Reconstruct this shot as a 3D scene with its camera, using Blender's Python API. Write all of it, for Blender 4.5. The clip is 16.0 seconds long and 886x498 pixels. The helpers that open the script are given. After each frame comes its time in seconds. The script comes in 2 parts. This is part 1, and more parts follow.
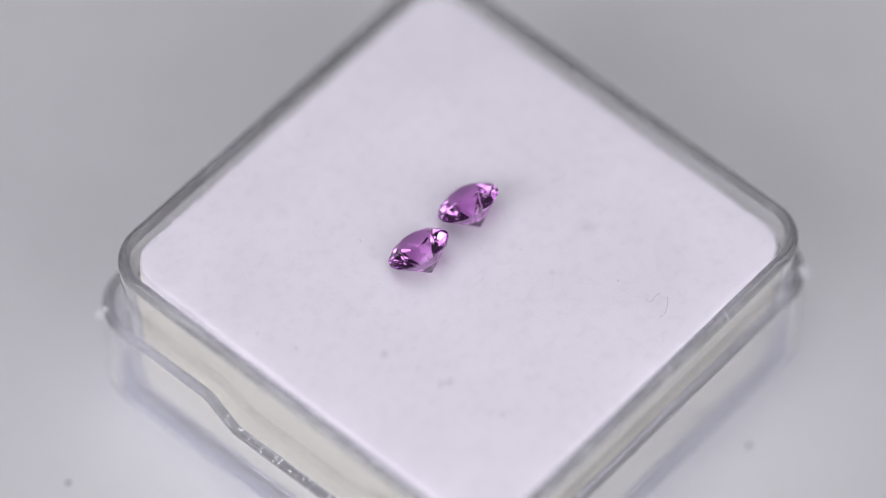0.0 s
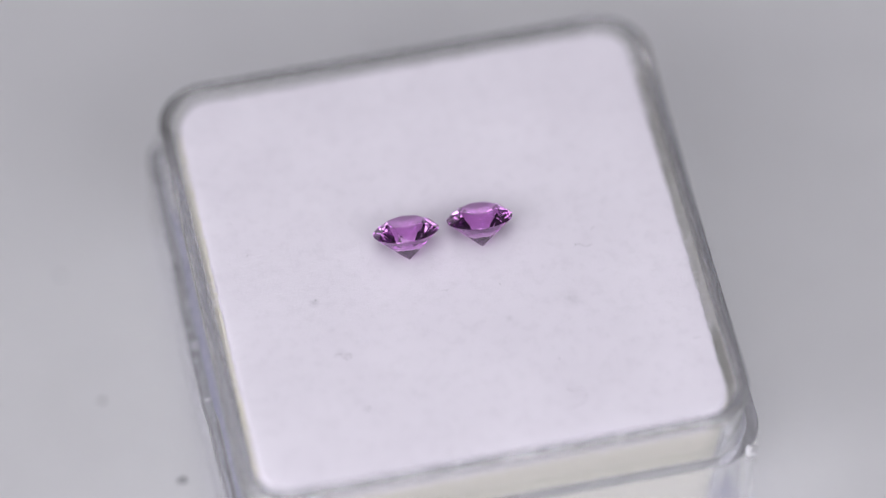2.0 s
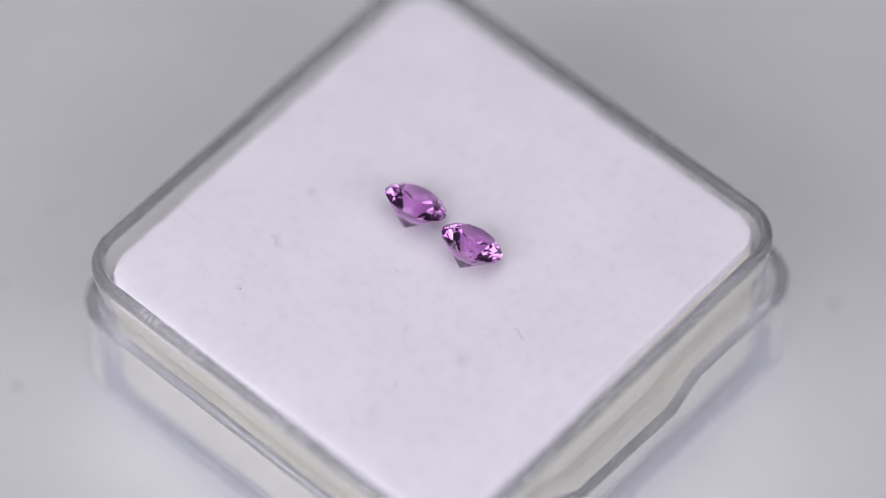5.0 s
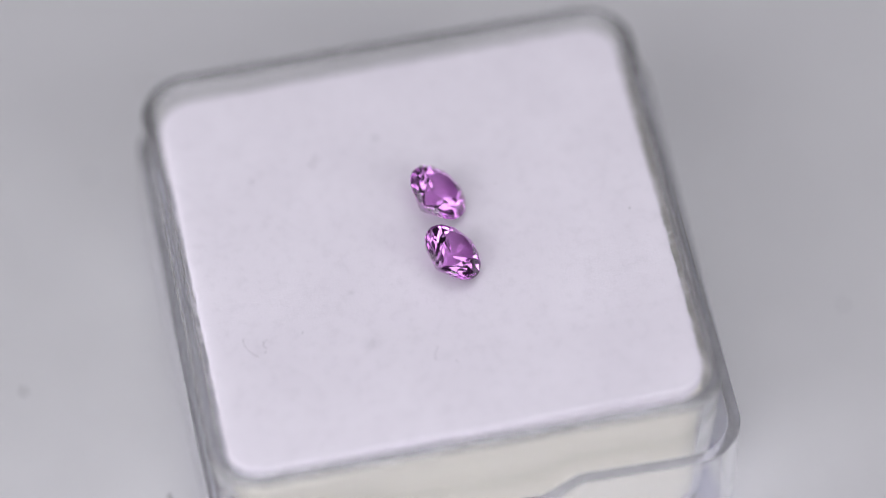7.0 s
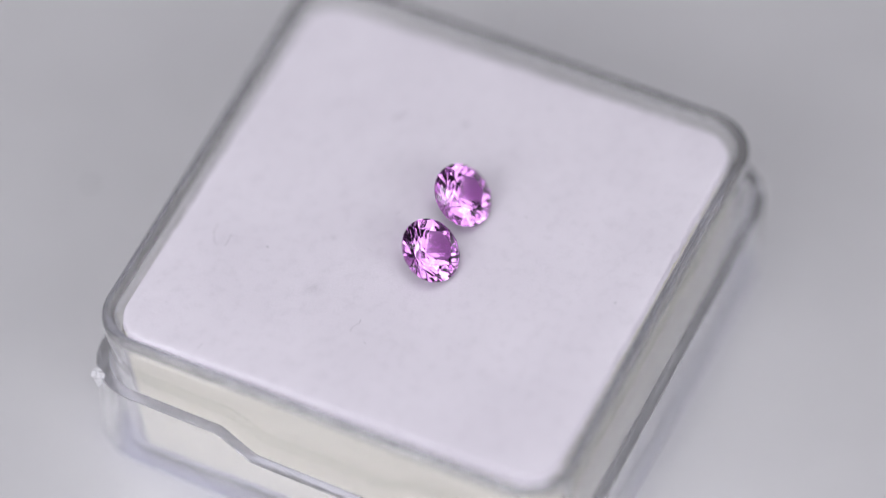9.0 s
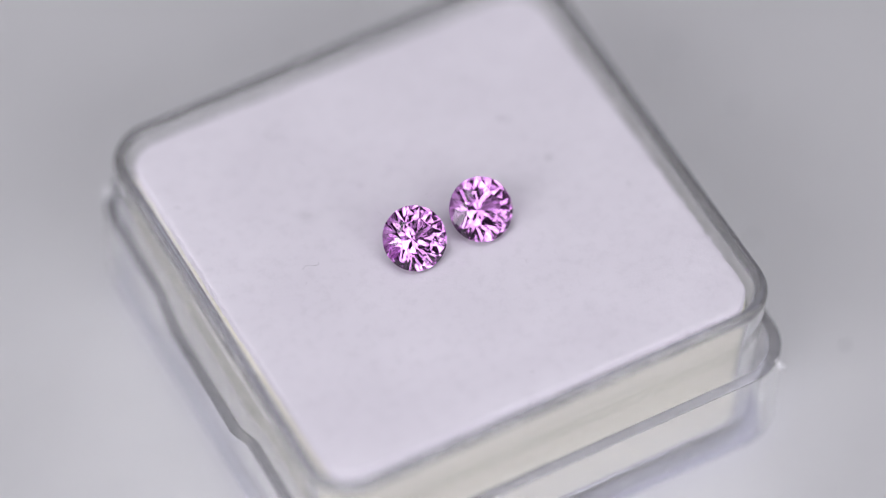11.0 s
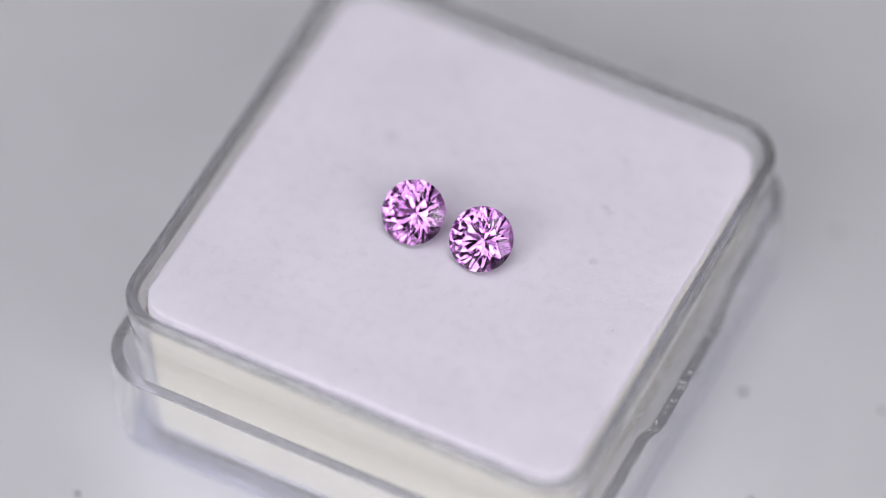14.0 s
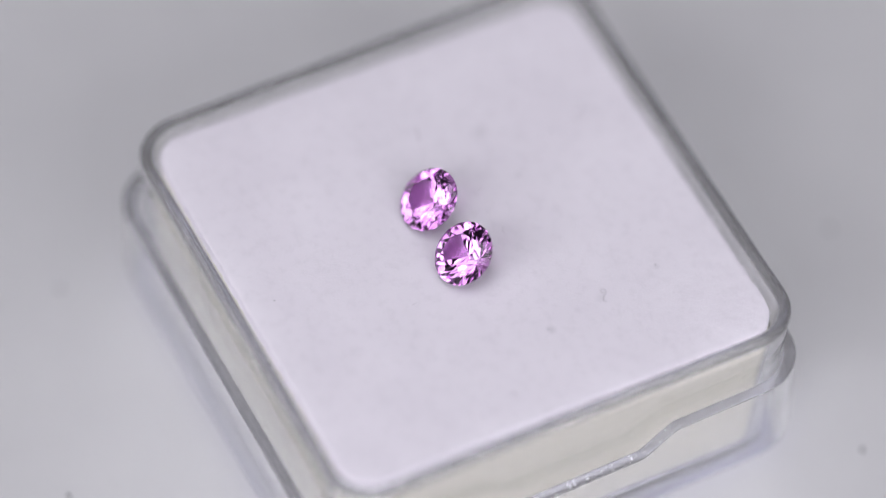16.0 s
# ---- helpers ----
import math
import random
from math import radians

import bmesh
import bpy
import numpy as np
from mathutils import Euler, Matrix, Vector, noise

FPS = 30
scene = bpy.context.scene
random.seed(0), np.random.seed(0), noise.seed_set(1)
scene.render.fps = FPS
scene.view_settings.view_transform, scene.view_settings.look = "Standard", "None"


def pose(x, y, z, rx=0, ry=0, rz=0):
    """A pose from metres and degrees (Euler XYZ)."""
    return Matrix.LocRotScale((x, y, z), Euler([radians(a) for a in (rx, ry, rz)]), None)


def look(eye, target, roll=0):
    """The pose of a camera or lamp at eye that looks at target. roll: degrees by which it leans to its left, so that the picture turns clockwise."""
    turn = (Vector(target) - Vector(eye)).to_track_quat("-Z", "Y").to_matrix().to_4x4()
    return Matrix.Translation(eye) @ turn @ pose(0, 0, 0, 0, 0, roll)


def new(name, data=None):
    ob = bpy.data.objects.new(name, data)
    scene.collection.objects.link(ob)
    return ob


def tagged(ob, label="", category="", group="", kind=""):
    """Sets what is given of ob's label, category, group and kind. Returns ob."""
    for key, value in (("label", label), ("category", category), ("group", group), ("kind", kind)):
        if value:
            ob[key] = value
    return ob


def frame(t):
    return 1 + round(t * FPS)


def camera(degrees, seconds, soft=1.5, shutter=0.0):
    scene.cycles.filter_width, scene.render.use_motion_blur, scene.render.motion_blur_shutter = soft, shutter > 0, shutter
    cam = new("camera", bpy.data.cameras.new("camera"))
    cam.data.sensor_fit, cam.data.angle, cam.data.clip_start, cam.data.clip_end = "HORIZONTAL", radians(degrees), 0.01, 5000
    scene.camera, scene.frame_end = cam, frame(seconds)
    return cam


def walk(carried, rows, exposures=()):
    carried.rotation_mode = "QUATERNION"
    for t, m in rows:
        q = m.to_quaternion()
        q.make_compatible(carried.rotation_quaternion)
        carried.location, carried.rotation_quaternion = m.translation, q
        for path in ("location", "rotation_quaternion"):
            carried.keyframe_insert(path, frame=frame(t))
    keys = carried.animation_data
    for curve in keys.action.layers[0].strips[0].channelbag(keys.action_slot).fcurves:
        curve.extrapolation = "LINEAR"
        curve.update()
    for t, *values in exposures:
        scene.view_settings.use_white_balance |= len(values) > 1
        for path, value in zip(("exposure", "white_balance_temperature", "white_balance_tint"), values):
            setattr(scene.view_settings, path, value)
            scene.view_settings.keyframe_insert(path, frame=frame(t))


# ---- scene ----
MM = 0.001
cam = camera(9.96, 16.0, soft=0.8)
ELEV, DIST = 53.9, 300.0
LIFT = 1.1                       # how far the tray stands over the lid's floor, mm
TOP = 10.7                       # height of the felt surface in the pad's own space, mm
AIM = Vector((-0.14, -0.58, TOP + LIFT)) * MM
EYE = AIM + Vector((0, -math.cos(radians(ELEV)), math.sin(radians(ELEV)))) * DIST * MM
VIEW = look(EYE, AIM)
walk(cam, [(0.0, VIEW), (16.0, VIEW)], exposures=[(0.0, 0.0), (16.0, 0.0)])
cam.data.dof.use_dof = True
cam.data.dof.focus_distance = (DIST - 1.5) * MM
cam.data.dof.aperture_fstop = 8.2

# turning of the turntable: clockwise seen from above
RATE, SQUARE_AT = 18.25, 2.70


def turn(t):
    return pose(0, 0, 0, 0, 0, -RATE * (t - SQUARE_AT))


# ---------------------------------------------------------------- light
world = bpy.data.worlds.new("studio")
scene.world = world
world.use_nodes = True
world.node_tree.nodes["Background"].inputs[0].default_value = (0.9, 0.93, 1.0, 1)
world.node_tree.nodes["Background"].inputs[1].default_value = 0.05


def softbox(name, eye, target, w, h, watts, colour):
    d = bpy.data.lights.new(name, "AREA")
    d.shape, d.size, d.size_y, d.energy, d.color = "RECTANGLE", w, h, watts, colour
    ob = new(name, d)
    ob.matrix_world = look(eye, target)
    return ob


COOL = (0.945, 0.928, 1.0)
softbox("softbox_top", (-0.03, -0.04, 0.56), (-0.02, -0.02, 0), 0.42, 0.36, 1.12, COOL)
softbox("softbox_left", (-0.29, -0.28, 0.28), (0, -0.01, 0), 0.26, 0.24, 0.78, COOL)
softbox("softbox_right", (0.29, -0.29, 0.28), (0, -0.01, 0), 0.20, 0.20, 0.48, COOL)
# eight unseen lamps added round the lens, placed to make the gems sparkle
for k in range(8):
    a = k * math.pi / 4 + 0.2
    softbox("gem_sparkle_lamp", VIEW @ Vector((0.105 * math.cos(a), 0.105 * math.sin(a), 0.0)), AIM, 0.055, 0.055, 0.034, COOL)
scene.cycles.max_bounces = 24
scene.cycles.transmission_bounces = 24
scene.cycles.glossy_bounces = 12
scene.cycles.caustics_refractive = True
scene.cycles.caustics_reflective = True

# ---------------------------------------------------------------- materials


class Nodes:
    """Short spelling for node trees."""

    def __init__(self, name):
        self.m = bpy.data.materials.new(name)
        self.m.use_nodes = True
        self.t = self.m.node_tree
        self.t.nodes.clear()
        self.out = self.t.nodes.new("ShaderNodeOutputMaterial")

    def add(self, kind, **sets):
        n = self.t.nodes.new("ShaderNode" + kind)
        for k, v in sets.items():
            if k in n.inputs:
                n.inputs[k].default_value = v
        return n

    def link(self, a, b):
        self.t.links.new(a, b)

    def coords(self):
        return self.add("TexCoord").outputs["Object"]

    def noise(self, scale, detail=4.0, rough=0.6):
        n = self.add("TexNoise", Scale=scale, Detail=detail, Roughness=rough)
        self.link(self.coords(), n.inputs["Vector"])
        return n.outputs["Fac"]

    def ramp(self, fac, stops):
        n = self.add("ValToRGB")
        els = n.color_ramp.elements
        while len(els) < len(stops):
            els.new(0.5)
        for e, (p, c) in zip(els, stops):
            e.position, e.color = p, (*c, 1)
        self.link(fac, n.inputs[0])
        return n.outputs[0]

    def bump(self, height, strength, dist):
        n = self.add("Bump", Strength=strength, Distance=dist)
        self.link(height, n.inputs["Height"])
        return n.outputs[0]

    def mix(self, fac, a, b):
        n = self.t.nodes.new("ShaderNodeMix")
        n.data_type = "RGBA"
        self.link(fac, n.inputs["Factor"])
        self.link(a, n.inputs["A"])
        self.link(b, n.inputs["B"])
        return n.outputs["Result"]

    def finish(self, shader):
        self.link(shader.outputs[0], self.out.inputs[0])
        return self.m


def mat_felt():
    n = Nodes("felt_white")
    b = n.add("BsdfPrincipled", Roughness=0.95)
    col = n.ramp(n.noise(160, 3), [(0.3, (0.815, 0.78, 0.845)), (0.7, (0.87, 0.835, 0.90))])
    fleck = n.ramp(n.noise(1300, 5, 0.7), [(0.32, (0.86, 0.86, 0.86)), (0.5, (1, 1, 1))])
    tint = n.t.nodes.new("ShaderNodeMix")
    tint.data_type, tint.blend_type = "RGBA", "MULTIPLY"
    tint.inputs["Factor"].default_value = 0.32
    n.link(col, tint.inputs["A"])
    n.link(fleck, tint.inputs["B"])
    col = tint.outputs["Result"]
    # rubbed grey marks: (x, y, radius, strength), mm
    for x, y, r, k in ((6.3, -4.4, 0.9, 0.13), (-8.4, -1.5, 0.45, 0.16), (-7.6, -5.2, 0.5, 0.08), (-6.9, -9.3, 0.3, 0.15), (2.6, -5.0, 0.3, 0.1)):
        dist = n.add("VectorMath")
        dist.operation = "DISTANCE"
        n.link(n.coords(), dist.inputs[0])
        dist.inputs[1].default_value = (x * MM, y * MM, TOP * MM)
        fall = n.add("MapRange")
        fall.interpolation_type = "SMOOTHSTEP"
        fall.inputs["From Min"].default_value, fall.inputs["From Max"].default_value = 0.1 * r * MM, r * MM
        fall.inputs["To Min"].default_value, fall.inputs["To Max"].default_value = k, 0.0
        n.link(dist.outputs["Value"], fall.inputs["Value"])
        grain = n.add("Math")
        grain.operation = "MULTIPLY"
        n.link(fall.outputs[0], grain.inputs[0])
        n.link(n.ramp(n.noise(2500, 4), [(0.35, (0.3, 0.3, 0.3)), (0.65, (1.4, 1.4, 1.4))]), grain.inputs[1])
        mark = n.t.nodes.new("ShaderNodeMix")
        mark.data_type = "RGBA"
        n.link(grain.outputs[0], mark.inputs["Factor"])
        n.link(col, mark.inputs["A"])
        mark.inputs["B"].default_value = (0.22, 0.22, 0.24, 1)
        col = mark.outputs["Result"]
    n.link(col, b.inputs["Base Color"])
    fine = n.noise(7000, 6, 0.75)
    n.link(n.bump(fine, 0.35, 0.0001), b.inputs["Normal"])
    b.inputs["Sheen Weight"].default_value = 0.06
    return n.finish(b)


def mat_foam():
    n = Nodes("foam_cream")
    b = n.add("BsdfPrincipled", Roughness=0.9)
    col = n.ramp(n.noise(2600, 6, 0.7), [(0.3, (0.58, 0.56, 0.465)), (0.62, (0.67, 0.65, 0.56)), (0.75, (0.78, 0.765, 0.70))])
    n.link(col, b.inputs["Base Color"])
    n.link(n.bump(n.noise(3600, 5), 0.5, 0.00015), b.inputs["Normal"])
    return n.finish(b)


def mat_plastic():
    n = Nodes("clear_polystyrene")
    b = n.add("BsdfPrincipled", Roughness=0.03, IOR=1.5)
    b.inputs["Transmission Weight"].default_value = 0.92     # white diffuse share put in to lift the dark walls and rims
    b.inputs["Base Color"].default_value = (0.99, 0.99, 0.995, 1)
    n.link(n.bump(n.noise(300, 2), 0.05, 0.0002), b.inputs["Normal"])
    return n.finish(b)


def mat_base_band():
    n = Nodes("tinted_base_band")
    b = n.add("BsdfPrincipled", Roughness=0.06, IOR=1.5)
    b.inputs["Transmission Weight"].default_value = 0.92
    # blue-grey tint paints in the dark refraction along the lid's bottom edge
    n.link(n.ramp(n.noise(220, 3), [(0.3, (0.52, 0.525, 0.63)), (0.7, (0.62, 0.62, 0.72))]), b.inputs["Base Color"])
    n.link(n.bump(n.noise(300, 2), 0.05, 0.0002), b.inputs["Normal"])
    return n.finish(b)


def mat_frosted(name, clear):
    n = Nodes(name)
    b = n.add("BsdfPrincipled", IOR=1.5)
    b.inputs["Transmission Weight"].default_value = clear
    b.inputs["Base Color"].default_value = (0.97, 0.97, 0.98, 1)
    n.link(n.ramp(n.noise(900, 5, 0.7), [(0.35, (0.04, 0.04, 0.04)), (0.7, (0.2, 0.2, 0.2))]), b.inputs["Roughness"])
    n.link(n.bump(n.noise(1500, 4), 0.15, 0.0001), b.inputs["Normal"])
    return n.finish(b)


def mat_gem():
    n = Nodes("lilac_crystal")
    refr = n.add("BsdfRefraction", Color=(0.925, 0.70, 0.945, 1), Roughness=0.0, IOR=1.76)
    gloss = n.add("BsdfGlossy", Color=(0.945, 0.84, 0.96, 1), Roughness=0.0)
    fres = n.add("Fresnel", IOR=1.76)
    mix = n.add("MixShader")
    n.link(fres.outputs[0], mix.inputs[0])
    n.link(refr.outputs[0], mix.inputs[1])
    n.link(gloss.outputs[0], mix.inputs[2])
    return n.finish(mix)


def mat_turntable():
    n = Nodes("turntable_white")
    b = n.add("BsdfPrincipled", Roughness=0.45)
    col = n.ramp(n.noise(70, 4), [(0.3, (0.60, 0.60, 0.61)), (0.7, (0.65, 0.65, 0.66))])
    n.link(col, b.inputs["Base Color"])
    n.link(n.bump(n.noise(1800, 4), 0.15, 0.0002), b.inputs["Normal"])
    return n.finish(b)


def mat_plain(name, rgb, rough=0.8, scale=40.0):
    n = Nodes(name)
    b = n.add("BsdfPrincipled", Roughness=rough)
    col = n.ramp(n.noise(scale, 4), [(0.3, tuple(c * 0.9 for c in rgb)), (0.7, tuple(min(1, c * 1.08) for c in rgb))])
    n.link(col, b.inputs["Base Color"])
    return n.finish(b)


FELT, FOAM, PLASTIC, BASE_BAND, FROST, RIM_CLEAR, GEM, TABLE = mat_felt(), mat_foam(), mat_plastic(), mat_base_band(), mat_frosted("frosted_edge", 0.85), mat_frosted("lightened_rim", 0.9), mat_gem(), mat_turntable()
# greys of the unseen enclosure, kept dark for the gems' black facets
WALL = mat_plain("unseen_back_grey", (0.05, 0.05, 0.05), 0.9, 9.0)
DARK_SIDE = mat_plain("unseen_side_grey", (0.06, 0.06, 0.062), 0.9, 9.0)
DESK = mat_plain("desk_laminate", (0.55, 0.55, 0.56), 0.5, 12.0)
LINT = mat_plain("lint_grey", (0.24, 0.22, 0.24), 0.9, 900.0)
FLUFF = mat_plain("fluff_white", (0.82, 0.80, 0.84), 0.95, 900.0)
GRIT = mat_plain("grit_grey", (0.27, 0.27, 0.28), 0.9, 900.0)
TORN = mat_plain("torn_plastic", (0.72, 0.72, 0.74), 0.4, 900.0)
GRAINS = mat_plain("dust_pale", (0.42, 0.41, 0.40), 0.8, 900.0)
DUST = mat_plain("dust_dark", (0.10, 0.10, 0.11), 0.9, 900.0)

# ---------------------------------------------------------------- mesh tools
TURNING = []                     # (thing, its resting pose at the square position)


def mesh_object(name, bm, material, smooth=False, sharp=32):
    bmesh.ops.recalc_face_normals(bm, faces=bm.faces[:])
    me = bpy.data.meshes.new(name)
    bm.to_mesh(me)
    bm.free()
    me.materials.append(material)
    if smooth:
        for p in me.polygons:
            p.use_smooth = True
        me.set_sharp_from_angle(angle=radians(sharp))
    return new(name, me)


def part(name, bm, material, parent, label="", smooth=False, sharp=32):
    ob = mesh_object(name, bm, material, smooth, sharp)
    ob.parent = parent
    if label:
        tagged(ob, label)
    return ob


def turning(ob, m):
    ob.matrix_basis = m
    TURNING.append((ob, m.copy()))
    return ob


def rounded_square(half, r, breaks=(), seg=9, n=10):
    """Points of a square with rounded corners, counter-clockwise."""
    s = half - r
    side = sorted(set([-s + 2 * s * i / n for i in range(n + 1)] + [b for b in breaks if abs(b) < s]))
    pts = []
    for k in range(4):
        c, d = math.cos(k * math.pi / 2), math.sin(k * math.pi / 2)
        for y in side:
            pts.append((half * c - y * d, half * d + y * c))
        for i in range(1, seg):
            a = math.pi / 2 * i / seg
            x, y = s + r * math.cos(a), s + r * math.sin(a)
            pts.append((x * c - y * d, x * d + y * c))
    return pts


def lathe_square(loops, breaks=(), top=None):
    """Closed shell through rounded squares (half, radius, z); top(x, y, z) may shift a height. In mm."""
    bm = bmesh.new()
    rings = []
    for half, r, z in loops:
        ring = []
        for x, y in rounded_square(half, r, breaks):
            zz = top(x, y, z) if top else z
            ring.append(bm.verts.new((x * MM, y * MM, zz * MM)))
        rings.append(ring)
    n = len(rings[0])
    for a, b in zip(rings, rings[1:]):
        for i in range(n):
            bm.faces.new((a[i], a[(i + 1) % n], b[(i + 1) % n], b[i]))
    bm.faces.new(rings[0])
    bm.faces.new(rings[-1])
    return bm


# ---------------------------------------------------------------- room
def slab(name, lo, hi, material, label, category):
    bm = bmesh.new()
    bmesh.ops.create_cube(bm, size=1)
    for v in bm.verts:
        v.co = [l + (h - l) * (c + 0.5) for l, h, c in zip(lo, hi, v.co)]
    return tagged(mesh_object(name, bm, material), label, category, kind="structure")


# unseen enclosure added round the set; its dark sides shape the gem reflections
DESK_Z = -0.022
DARK_SIDE_LABEL = "unseen dark grey side added to keep gem reflections dark"
slab("floor", (-0.42, -0.72, DESK_Z - 0.02), (0.42, 0.42, DESK_Z), DESK, "unseen pale grey sheet added under the turntable", "floor")
slab("ceiling", (-0.42, -0.72, 0.62), (0.42, 0.42, 0.64), DARK_SIDE, "unseen dark grey top added to keep gem reflections dark", "ceiling")
slab("wall_north", (-0.42, 0.40, DESK_Z), (0.42, 0.42, 0.62), DARK_SIDE, DARK_SIDE_LABEL, "wall")
slab("wall_east", (0.40, -0.70, DESK_Z), (0.42, 0.40, 0.62), DARK_SIDE, DARK_SIDE_LABEL, "wall")
slab("wall_west", (-0.42, -0.70, DESK_Z), (-0.40, 0.40, 0.62), DARK_SIDE, DARK_SIDE_LABEL, "wall")
slab("wall_south", (-0.42, -0.72, DESK_Z), (0.42, -0.70, 0.62), WALL, "unseen dark grey side behind the camera, added to keep gem reflections dark", "wall")


# ---------------------------------------------------------------- turntable
def disc(profile, seg=128):
    """A turned body from (radius, z) pairs, in metres."""
    bm = bmesh.new()
    rings = [[bm.verts.new((r * math.cos(2 * math.pi * i / seg), r * math.sin(2 * math.pi * i / seg), z)) for i in range(seg)] for r, z in profile]
    for a, b in zip(rings, rings[1:]):
        for i in range(seg):
            bm.faces.new((a[i], a[(i + 1) % seg], b[(i + 1) % seg], b[i]))
    bm.faces.new(rings[0])
    bm.faces.new(rings[-1])
    return bm


def turntable():
    base = new("turntable")
    tagged(base, "round white motorised display turntable standing on the desk", "turntable")
    part("platter", disc([(0.118, -0.007), (0.1195, -0.006), (0.12, -0.0045), (0.12, -0.0015), (0.1195, -0.0004), (0.1185, 0.0)]), TABLE, base, "smooth matt white platter")
    part("foot", disc([(0.085, DESK_Z), (0.086, DESK_Z + 0.001), (0.086, -0.008), (0.085, -0.0071)]), DESK, base, "grey plastic foot")
    return turning(base, Matrix.Identity(4))


turntable()

# ---------------------------------------------------------------- clear box, pad
BOX = pose(0, -0.0010, 0, 0, 0, -0.5)
# the tray does not sit down evenly in the lid, nor the pad in the tray: one side stands a little proud
TRAY_SEAT = pose(-0.00004, 0, LIFT * MM) @ pose(0, -0.0150, 0.007, 1.6) @ pose(0, 0.0150, -0.007)
MARK_SEAT = pose(0, -0.0010, (TOP + LIFT + 0.05) * MM, 2.86, -0.6) @ pose(0, 0, -TOP * MM)
PAD_SEAT = pose(-0.00005, -0.00115, (TOP + LIFT + 0.05) * MM, 2.86, -0.6, -0.4) @ pose(0, 0, -TOP * MM)
LID_SEAT = pose(0.0, 0.0003, 0)    # the lid sits a little to one side of the tray
RIM = 6.8 + LIFT                 # height of the lid's rim


NOTCH = 0.4                      # the notches lie a little off the middle, mm
NOTCH_STEPS = [s * a + o for a in (3.9, 4.05, 4.5, 5.05, 5.6, 6.05, 6.2) for s in (-1, 1) for o in (-NOTCH, NOTCH)]


def dip(x, y, z, low=1.6):
    """The thumb notch in the two opposite rims of the lid."""
    if abs(x) < 14 or z < 5:
        return z
    a = abs(y + NOTCH)
    f = 1 if a < 3.9 else 0 if a > 6.2 else (6.2 - a) / 2.3
    f = 0.75 * f + 0.25 * f * f * (3 - 2 * f)
    return z - low * f


def burr(seed, size, flat=0.5):
    """A torn crumb of plastic, in mm."""
    rng = random.Random(seed)
    bm = bmesh.new()
    bmesh.ops.create_icosphere(bm, subdivisions=2, radius=size * MM)
    for v in bm.verts:
        k = rng.uniform(0.45, 1.35)
        v.co = Vector((v.co.x * k, v.co.y * k * 0.7, v.co.z * k * flat))
    return bm


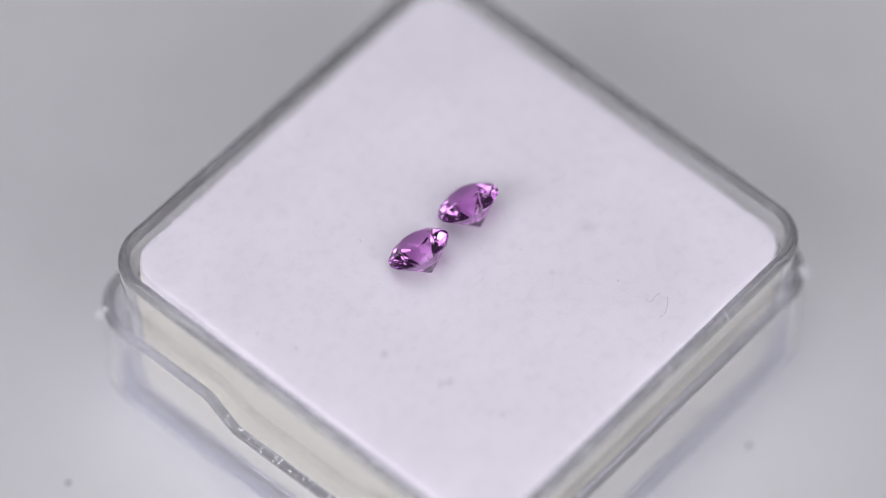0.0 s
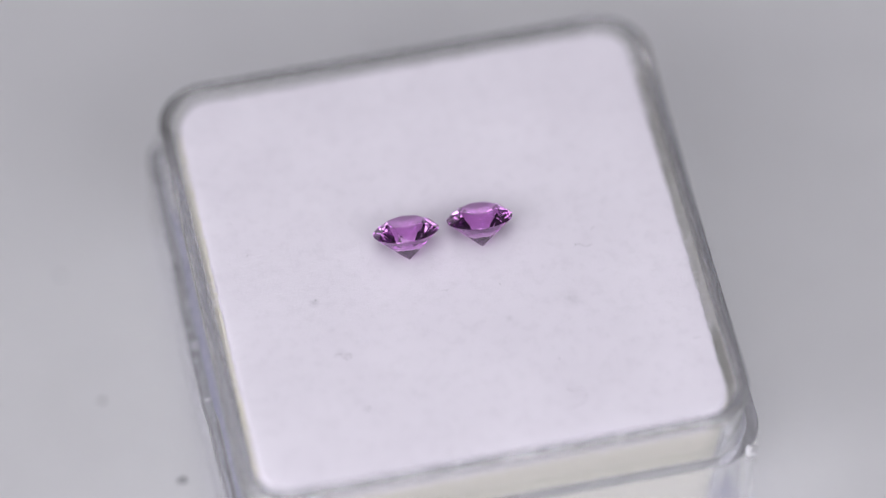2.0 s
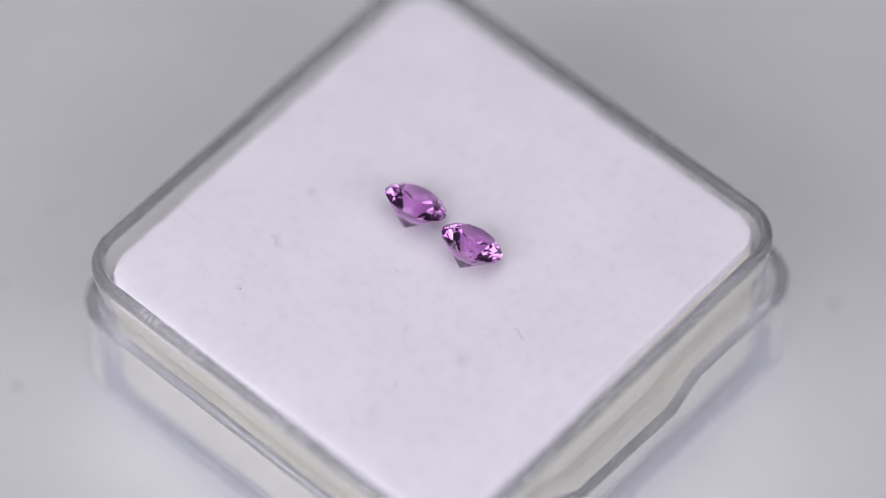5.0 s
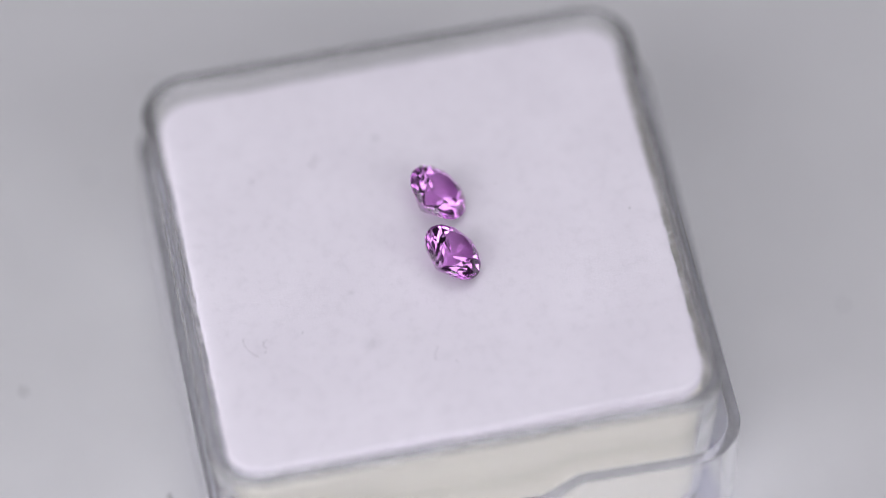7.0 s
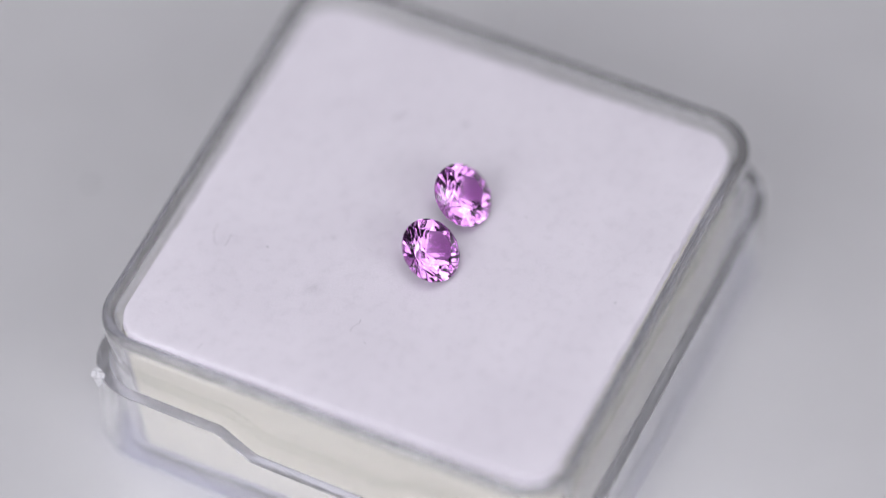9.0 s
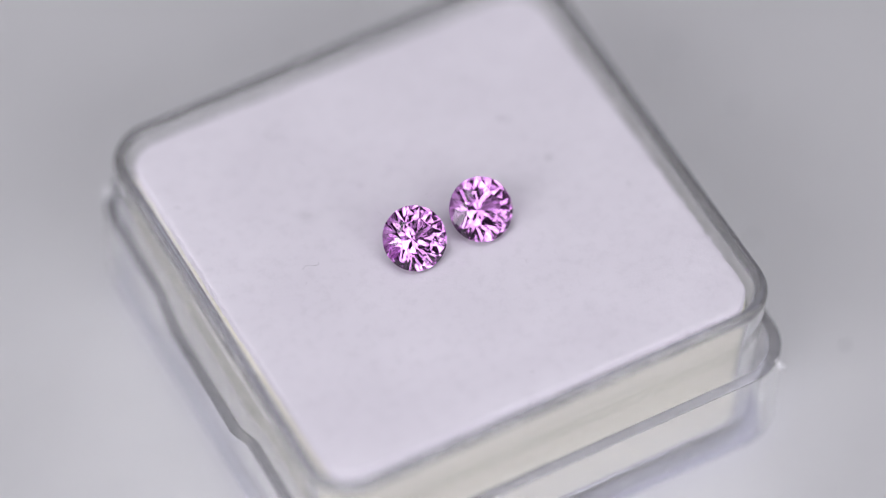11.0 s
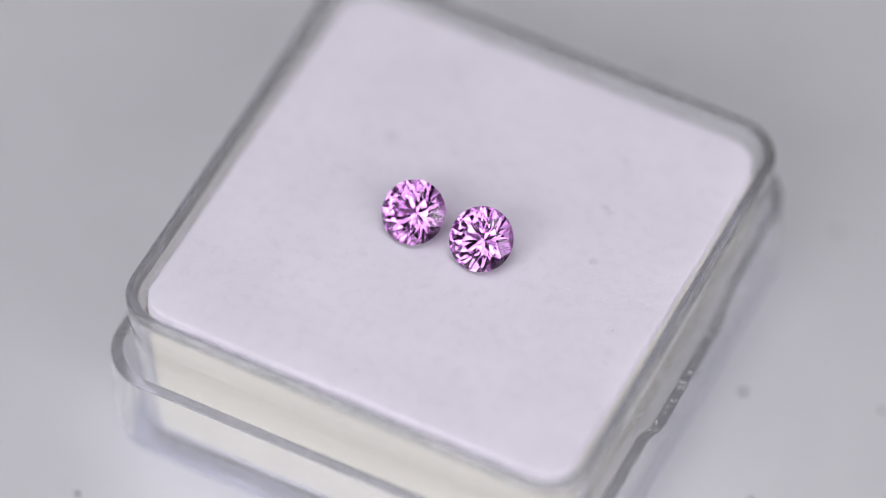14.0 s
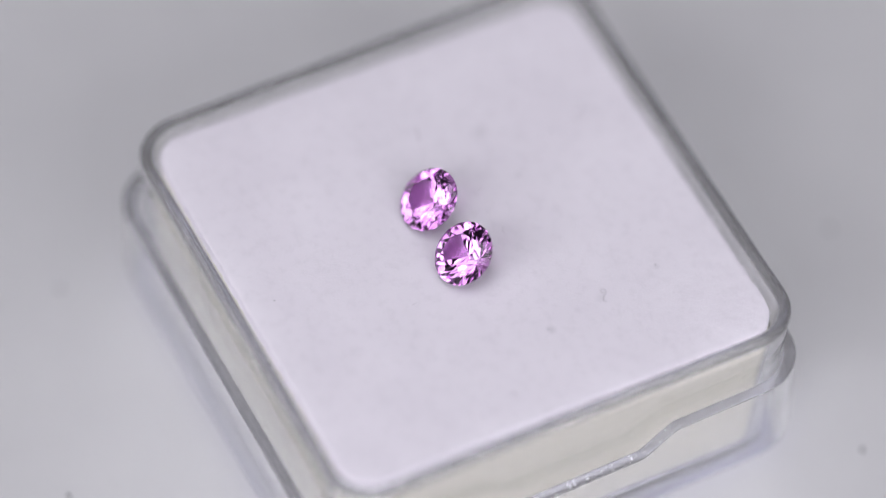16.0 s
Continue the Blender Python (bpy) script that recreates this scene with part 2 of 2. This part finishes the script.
def gem_box():
    box = new("gem_box")
    tagged(box, "small square clear plastic gem box standing on its own lid", "display box")
    rim = [(14.695 + 0.4 * math.cos(a), 2.6 + 0.4 * math.cos(a), 10.6 + 0.4 * math.sin(a)) for a in [math.pi * i / 10 for i in range(11)]]
    tray = lathe_square([(13.9, 2.4, -0.35), (14.2, 2.6, -0.2), (14.33, 2.7, 0.1), (14.36, 2.7, 0.7), (15.085, 3.0, 10.4), *rim, (14.285, 2.2, 10.4), (13.66, 2.05, 0.8), (13.63, 2.05, 0.3), (13.5, 1.9, 0.1)])
    tray_part = part("tray", tray, PLASTIC, box, "clear tray with rounded rim holding the pad", smooth=True)
    tray_part.matrix_basis = TRAY_SEAT
    # the rim's milky share is put in to brighten its dark lines
    tray_part.data.materials.append(RIM_CLEAR)
    for p in tray_part.data.polygons:
        if p.center.z > 10.45 * MM:
            p.material_index = 1
    lid = lathe_square([(14.0, 2.3, 0.0), (14.6, 2.6, 0.1), (15.1, 2.86, 0.36), (15.42, 3.0, 0.72), (15.62, 3.1, 1.1), (15.72, 3.17, 1.5), (15.75, 3.2, 1.85), (15.78, 3.2, RIM - 0.3), (15.78, 3.2, RIM - 0.05), (15.74, 3.16, RIM),
                        (15.12, 2.7, RIM), (15.08, 2.66, RIM - 0.05), (15.03, 2.64, 1.0), (14.9, 2.55, 0.8), (14.6, 2.4, 0.7)], NOTCH_STEPS, dip)
    lid_part = part("lid", lid, PLASTIC, box, "clear outer lid turned upside down as a base", smooth=True, sharp=14)
    lid_part.matrix_basis = LID_SEAT
    lid_part.data.materials.append(FROST)
    lid_part.data.materials.append(BASE_BAND)
    for p in lid_part.data.polygons:
        c = p.center / MM
        if p.normal.z > 0.25 and c.z > RIM - 2.2:
            p.material_index = 1
        # bottom faces take the painted dark band
        elif c.z < 1.2:
            p.material_index = 2
    tray_part.visible_shadow = lid_part.visible_shadow = False
    torn = part("burr", burr(3, 0.5, 0.8), TORN, lid_part, "torn white burr on the lid corner")
    torn.matrix_basis = pose(0.0149, -0.0149, 0.0074, 20, 30, 40)
    torn = part("burr", burr(4, 0.38, 0.8), TORN, lid_part, "torn white burr on the lid corner")
    torn.matrix_basis = pose(-0.0149, 0.0149, 0.0069, -20, 30, 130)
    rng = random.Random(8)
    for k in range(34):
        side = 1 if k == 0 else -1
        y = rng.uniform(-6.2, 4.6)
        x = side * rng.uniform(15.2, 15.68)
        b = part("burr", burr(10 + k, rng.uniform(0.04, 0.075), 0.35), TORN, lid_part)
        b.matrix_basis = pose(x * MM, y * MM, (dip(x, y, RIM) + 0.01) * MM, rng.uniform(-30, 30), 0, rng.uniform(0, 180))
    # dust clinging to the lid's walls
    bm = bmesh.new()
    for k in range(1300):
        side, u, z = rng.randrange(4), rng.uniform(-13.5, 13.5), rng.uniform(1.9, RIM - 1.9)
        c = pose(0, 0, 0, 0, 0, 90 * side) @ Vector(((15.75 + 0.0055 * (z - 1.85)) * MM, u * MM, z * MM))
        size = rng.uniform(0.02, 0.04 if k % 9 else 0.07) * MM
        tip = [bm.verts.new(c + Vector(d) * size * rng.uniform(0.4, 1.2)) for d in ((1, 0, 0), (0, 1, 0), (-1, 0, 0), (0, -1, 0), (0, 0, 1), (0, 0, -1))]
        for i in range(4):
            bm.faces.new((tip[i], tip[(i + 1) % 4], tip[4]))
            bm.faces.new((tip[(i + 1) % 4], tip[i], tip[5]))
    tagged(part("wall_dust", bm, GRAINS, lid_part, "fine grey dust grains on the lid walls"), kind="stuff")
    return turning(box, BOX)


gem_box()


def hair(bm, p, d, length, r, bend, rng):
    """A thin tapered strand from p along d, in mm."""
    side = d.cross(Vector((0, 0, 1)))
    side = side.normalized() if side.length > 1e-3 else Vector((1, 0, 0))
    up = side.cross(d).normalized()
    rings = []
    for i in range(4):
        u = i / 3
        c = p + d * length * u + side * bend * u * u * length + up * 0.25 * bend * u * length
        rr = r * (1 - 0.75 * u)
        rings.append([bm.verts.new((c + side * rr * math.cos(a) + up * rr * math.sin(a)) * MM) for a in (0, 2.1, 4.2)])
    for a, b in zip(rings, rings[1:]):
        for k in range(3):
            bm.faces.new((a[k], a[(k + 1) % 3], b[(k + 1) % 3], b[k]))


def foam_pad():
    pad = new("foam_pad")
    tagged(pad, "square cream foam pad with white felt top in the box", "foam pad")
    core = lathe_square([(13.2, 1.7, 0.5), (13.42, 1.9, 0.7), (13.92, 2.05, 9.6), (13.72, 1.9, 9.75)], top=lambda x, y, z: z - 0.022 * y if z < 1 else z)
    part("foam_core", core, FOAM, pad, "cream foam core")

    # felt sheet with a worn, slightly wavy cut edge and a softly uneven face
    bm = bmesh.new()
    shape = [(13.7, 1.8, 9.76), (13.98, 2.0, 9.85), (14.0, 2.0, 10.3), (13.99, 2.0, 10.54), (13.95, 1.97, 10.63), (13.88, 1.92, 10.675)] + [(h, 1.7, TOP) for h in (13.6, 12.3, 11.4)]
    rings = []
    for k, (h, r, z) in enumerate(shape):
        ring = []
        for x, y in rounded_square(h, r, seg=12, n=120):
            w = noise.noise(Vector((x * 1.7, y * 1.7, 3.0))) * 0.09 + noise.noise(Vector((x * 5, y * 5, 9.0))) * 0.05
            g = 1 + w / 14 * (1 if 0 < k < 6 else 0)
            zz = z + 0.05 * noise.noise(Vector((x * 0.8, y * 0.8, 5.0))) * (1 if 2 < k < 8 else 0)
            ring.append(bm.verts.new((x * g * 0.985 * MM, y * g * MM, zz * MM)))
        rings.append(ring)
    n = len(rings[0])
    for a, b in zip(rings, rings[1:]):
        for i in range(n):
            bm.faces.new((a[i], a[(i + 1) % n], b[(i + 1) % n], b[i]))
    bm.faces.new(rings[0])
    bm.faces.new(rings[-1])
    part("felt_top", bm, FELT, pad, "soft white felt surface", smooth=True)

    # frayed fibres along the cut edge, and loose nap on the face
    rng = random.Random(5)
    bm = bmesh.new()
    edge = rounded_square(13.93, 2.0, seg=12, n=120)
    for x, y in edge:
        tuft = noise.noise(Vector((x * 0.45, y * 0.45, 1.0)))
        for _ in range(rng.choice((1, 2, 3)) + (6 if tuft > 0.15 else 1)):
            out = Vector((x, y, 0)).normalized()
            d = (out + Vector((rng.uniform(-0.9, 0.9), rng.uniform(-0.9, 0.9), rng.uniform(-0.1, 0.9)))).normalized()
            p = Vector((x * 0.985 + rng.uniform(-0.1, 0.1), y + rng.uniform(-0.1, 0.1), rng.uniform(10.25, 10.6)))
            hair(bm, p - d * 0.08, d, rng.uniform(0.15, 0.42) * (1.5 if tuft > 0.15 else 1), 0.013, rng.uniform(-0.8, 0.8), rng)
    for _ in range(2600):
        p = Vector((rng.uniform(-13.2, 13.2), rng.uniform(-13.2, 13.2), TOP - 0.01))
        a = rng.uniform(0, 6.28)
        d = Vector((math.cos(a), math.sin(a), rng.uniform(0.05, 0.4))).normalized()
        hair(bm, p, d, rng.uniform(0.15, 0.5), 0.008, rng.uniform(-1, 1), rng)
    tagged(part("fuzz", bm, FLUFF, pad, "fine white felt fibres"), kind="stuff")
    return turning(pad, PAD_SEAT)


foam_pad()


# ---------------------------------------------------------------- gems
def brilliant(r=1.95, table=0.56, crown=0.57, girdle=0.035, pav=1.80, arc=4):
    """A round brilliant with its girdle's middle at the origin, axis up. In mm."""
    bm = bmesh.new()
    up, down = girdle, -girdle
    tc = crown / (r - table * r)
    tp = (pav - girdle) / r
    c8 = math.cos(math.pi / 8)

    def vert(rad, ang, z):
        return bm.verts.new((rad * math.cos(ang) * MM, rad * math.sin(ang) * MM, z * MM))

    step = math.pi / 4
    tab = [vert(table * r, k * step, up + crown) for k in range(8)]
    zs = up + crown * 0.46
    star = [vert((r - (zs - up) / tc) / c8, (k + 0.5) * step, zs) for k in range(8)]
    rl = 0.21 * r
    low = [vert(rl / c8, (k + 0.5) * step, down - (r - rl) * tp) for k in range(8)]
    culet = vert(0, 0, -pav)
    n = 16 * arc

    def edge(z0, apex):
        """Girdle points that lie in the half facets' planes."""
        pts = []
        for i in range(n):
            h, j = divmod(i, arc)
            a0, a1 = h * step / 2, (h + 1) * step / 2
            ap = apex[(h // 2) % 8].co / MM
            p0 = Vector((r * math.cos(a0), r * math.sin(a0), z0))
            p1 = Vector((r * math.cos(a1), r * math.sin(a1), z0))
            nn = (p1 - p0).cross(ap - p0)
            a = a0 + (a1 - a0) * j / arc
            x, y = r * math.cos(a), r * math.sin(a)
            z = p0.z - (nn.x * (x - p0.x) + nn.y * (y - p0.y)) / nn.z
            pts.append(bm.verts.new((x * MM, y * MM, z * MM)))
        return pts

    gu, gd = edge(up, star), edge(down, low)
    bm.faces.new(tab)
    for k in range(8):
        s, sp = star[k], star[k - 1]
        bm.faces.new((tab[k], s, tab[(k + 1) % 8]))
        i0 = 2 * arc * k
        bm.faces.new((tab[k], sp, gu[i0], s))
        bm.faces.new((s, *[gu[(i0 + j) % n] for j in range(arc + 1)]))
        bm.faces.new((s, *[gu[(i0 + arc + j) % n] for j in range(arc + 1)]))
        l, lp = low[k], low[k - 1]
        bm.faces.new((culet, l, gd[i0], lp))
        bm.faces.new((l, *[gd[(i0 + j) % n] for j in range(arc + 1)]))
        bm.faces.new((l, *[gd[(i0 + arc + j) % n] for j in range(arc + 1)]))
    for i in range(n):
        bm.faces.new((gu[i], gu[(i + 1) % n], gd[(i + 1) % n], gd[i]))
    return bm


def gem(x, y, tilt, aside, spin, label):
    ob = mesh_object("gemstone", brilliant(), GEM)
    tagged(ob, label, "gemstone", "pair of gemstones")
    m = pose(x * MM, y * MM, (TOP + LIFT + 1.66) * MM, -tilt, aside, 0) @ pose(0, 0, 0, 0, 0, spin)
    return turning(ob, m)


gem(-2.37, 0.03, 34.5, 0, 0, "round brilliant cut lilac gemstone tilted on white felt")
gem(2.07, 0.03, 34.0, 1.5, 11, "round brilliant cut deeper purple gemstone tilted on white felt")


# ---------------------------------------------------------------- lint and dust
def strand(points, r=0.022):
    """A hair-fine tube along points (x, y) smoothed, lying on the felt. In mm."""
    pts = [Vector((x, y, 0)) for x, y in points]
    path = []
    for i in range(len(pts) - 1):
        p0, p1, p2, p3 = pts[max(i - 1, 0)], pts[i], pts[i + 1], pts[min(i + 2, len(pts) - 1)]
        for k in range(8):
            u = k / 8
            path.append(0.5 * (2 * p1 + (p2 - p0) * u + (2 * p0 - 5 * p1 + 4 * p2 - p3) * u * u + (3 * p1 - p0 - 3 * p2 + p3) * u ** 3))
    path.append(pts[-1])
    bm = bmesh.new()
    rings = []
    for i, c in enumerate(path):
        d = (path[min(i + 1, len(path) - 1)] - path[max(i - 1, 0)]).normalized()
        side = Vector((-d.y, d.x, 0))
        c = c + Vector((0, 0, r + 0.04 * math.sin(i * 0.5) ** 2))
        rings.append([bm.verts.new((c + side * r * math.cos(a) + Vector((0, 0, r * math.sin(a)))) * MM) for a in (0, 1.57, 3.14, 4.71)])
    for a, b in zip(rings, rings[1:]):
        for k in range(4):
            bm.faces.new((a[k], a[(k + 1) % 4], b[(k + 1) % 4], b[k]))
    bm.faces.new(rings[0])
    bm.faces.new(rings[-1])
    return bm


def on_felt(x, y):
    return MARK_SEAT @ pose(x * MM, y * MM, (TOP - 0.01) * MM)


def lint(x, y, points, r=0.016):
    ob = mesh_object("lint_fibre", strand(points, 0.62 * r), LINT)
    tagged(ob, "fine curled grey lint fibre lying on white felt", "lint", "lint on the felt")
    turning(ob, on_felt(x, y))


lint(-8.1, -5.5, [(0.0, 0.0), (0.2, 0.12), (0.42, 0.02), (0.55, -0.2), (0.75, -0.32), (0.95, -0.22), (0.9, -0.02), (0.72, -0.05), (0.62, -0.25)])
lint(7.3, -1.15, [(0.0, 0.0), (0.12, 0.14), (0.35, 0.1), (0.6, -0.08), (0.85, -0.12), (1.1, 0.0)])
lint(4.18, -11.9, [(0.0, 0.0), (0.5, -0.05), (1.0, 0.18), (1.25, 0.35), (1.5, 0.62)])
lint(5.6, -10.85, [(0.0, 0.0), (-0.35, 0.08), (-0.7, 0.0), (-0.9, 0.1), (-0.95, 0.4)])
lint(12.6, -8.8, [(0.0, 0.0), (0.15, -0.1), (0.35, -0.08)], 0.02)
lint(-1.0, -2.45, [(0.0, 0.0), (0.15, 0.05), (0.3, -0.05), (0.4, 0.05)], 0.012)
lint(-3.45, 4.6, [(0.0, 0.0), (0.08, 0.15), (0.05, 0.32)], 0.012)
lint(-12.4, 4.8, [(0.0, 0.0), (0.12, 0.12), (0.3, 0.08)], 0.014)
lint(8.6, -0.2, [(0.0, 0.0), (0.1, 0.12), (0.22, 0.2)], 0.012)
lint(2.4, -2.6, [(0.0, 0.0), (0.06, -0.15), (0.02, -0.3)], 0.010)


def speck_mesh(seed, size):
    return burr(seed, size, 0.6)


def felt_speck(x, y, size, seed):
    ob = mesh_object("dust_speck", speck_mesh(seed, size), DUST)
    tagged(ob, "tiny dark dust speck on the white felt", "dust speck", "specks on the felt")
    turning(ob, on_felt(x, y) @ pose(0, 0, size * 0.25 * MM))


for k, (x, y, size) in enumerate(((-11.6, 2.5, 0.045), (-8.37, -1.45, 0.032), (-8.5, -1.6, 0.02), (4.6, -8.45, 0.05), (-6.9, -9.4, 0.05), (0.3, 12.1, 0.05), (6.6, 4.93, 0.03), (-7.5, -5.75, 0.03), (6.3, -4.4, 0.03), (6.5, -4.55, 0.025), (-4.2, -9.8, 0.03))):
    felt_speck(x, y, size, 30 + k)


def lid_speck(x, y, size, seed):
    ob = mesh_object("dust_speck", speck_mesh(seed, size), DUST)
    tagged(ob, "tiny black dust speck on the clear lid rim", "dust speck", "specks on the lid")
    turning(ob, BOX @ LID_SEAT @ pose(x * MM, y * MM, (RIM + size * 0.3) * MM))


for k, (x, y, size) in enumerate(((-0.5, -15.45, 0.05), (1.2, 15.45, 0.05), (4.25, 15.4, 0.045), (4.4, 15.55, 0.03), (-15.3, -6.75, 0.05), (-15.3, 11.6, 0.05), (15.5, -11.5, 0.04), (7.75, -15.45, 0.04))):
    lid_speck(x, y, size, 90 + k)


def table_speck(x, y, size, seed):
    ob = mesh_object("dust_speck", speck_mesh(seed, size), GRIT)
    tagged(ob, "dark crumb of dust on the white turntable", "dust speck", "specks on the turntable")
    turning(ob, pose(x * MM, y * MM, size * 0.35 * MM))


for k, (x, y, size) in enumerate(((-17.4, -5.5, 0.30), (-25.5, -8.0, 0.2), (15.2, 18.8, 0.22), (-17.7, -19.1, 0.2), (1.2, 24.7, 0.2), (6.9, -18.2, 0.2), (-21.8, 11.0, 0.18), (-2.4, -25.6, 0.22), (-21.0, 1.3, 0.18), (-24.0, -14.3, 0.2))):
    table_speck(x, y, size, 60 + k)


# ---------------------------------------------------------------- motion of all that stands on the turntable
def motions():
    for ob, m in TURNING:
        walk(ob, [(0.5 * i, turn(0.5 * i) @ m) for i in range(33)])


motions()
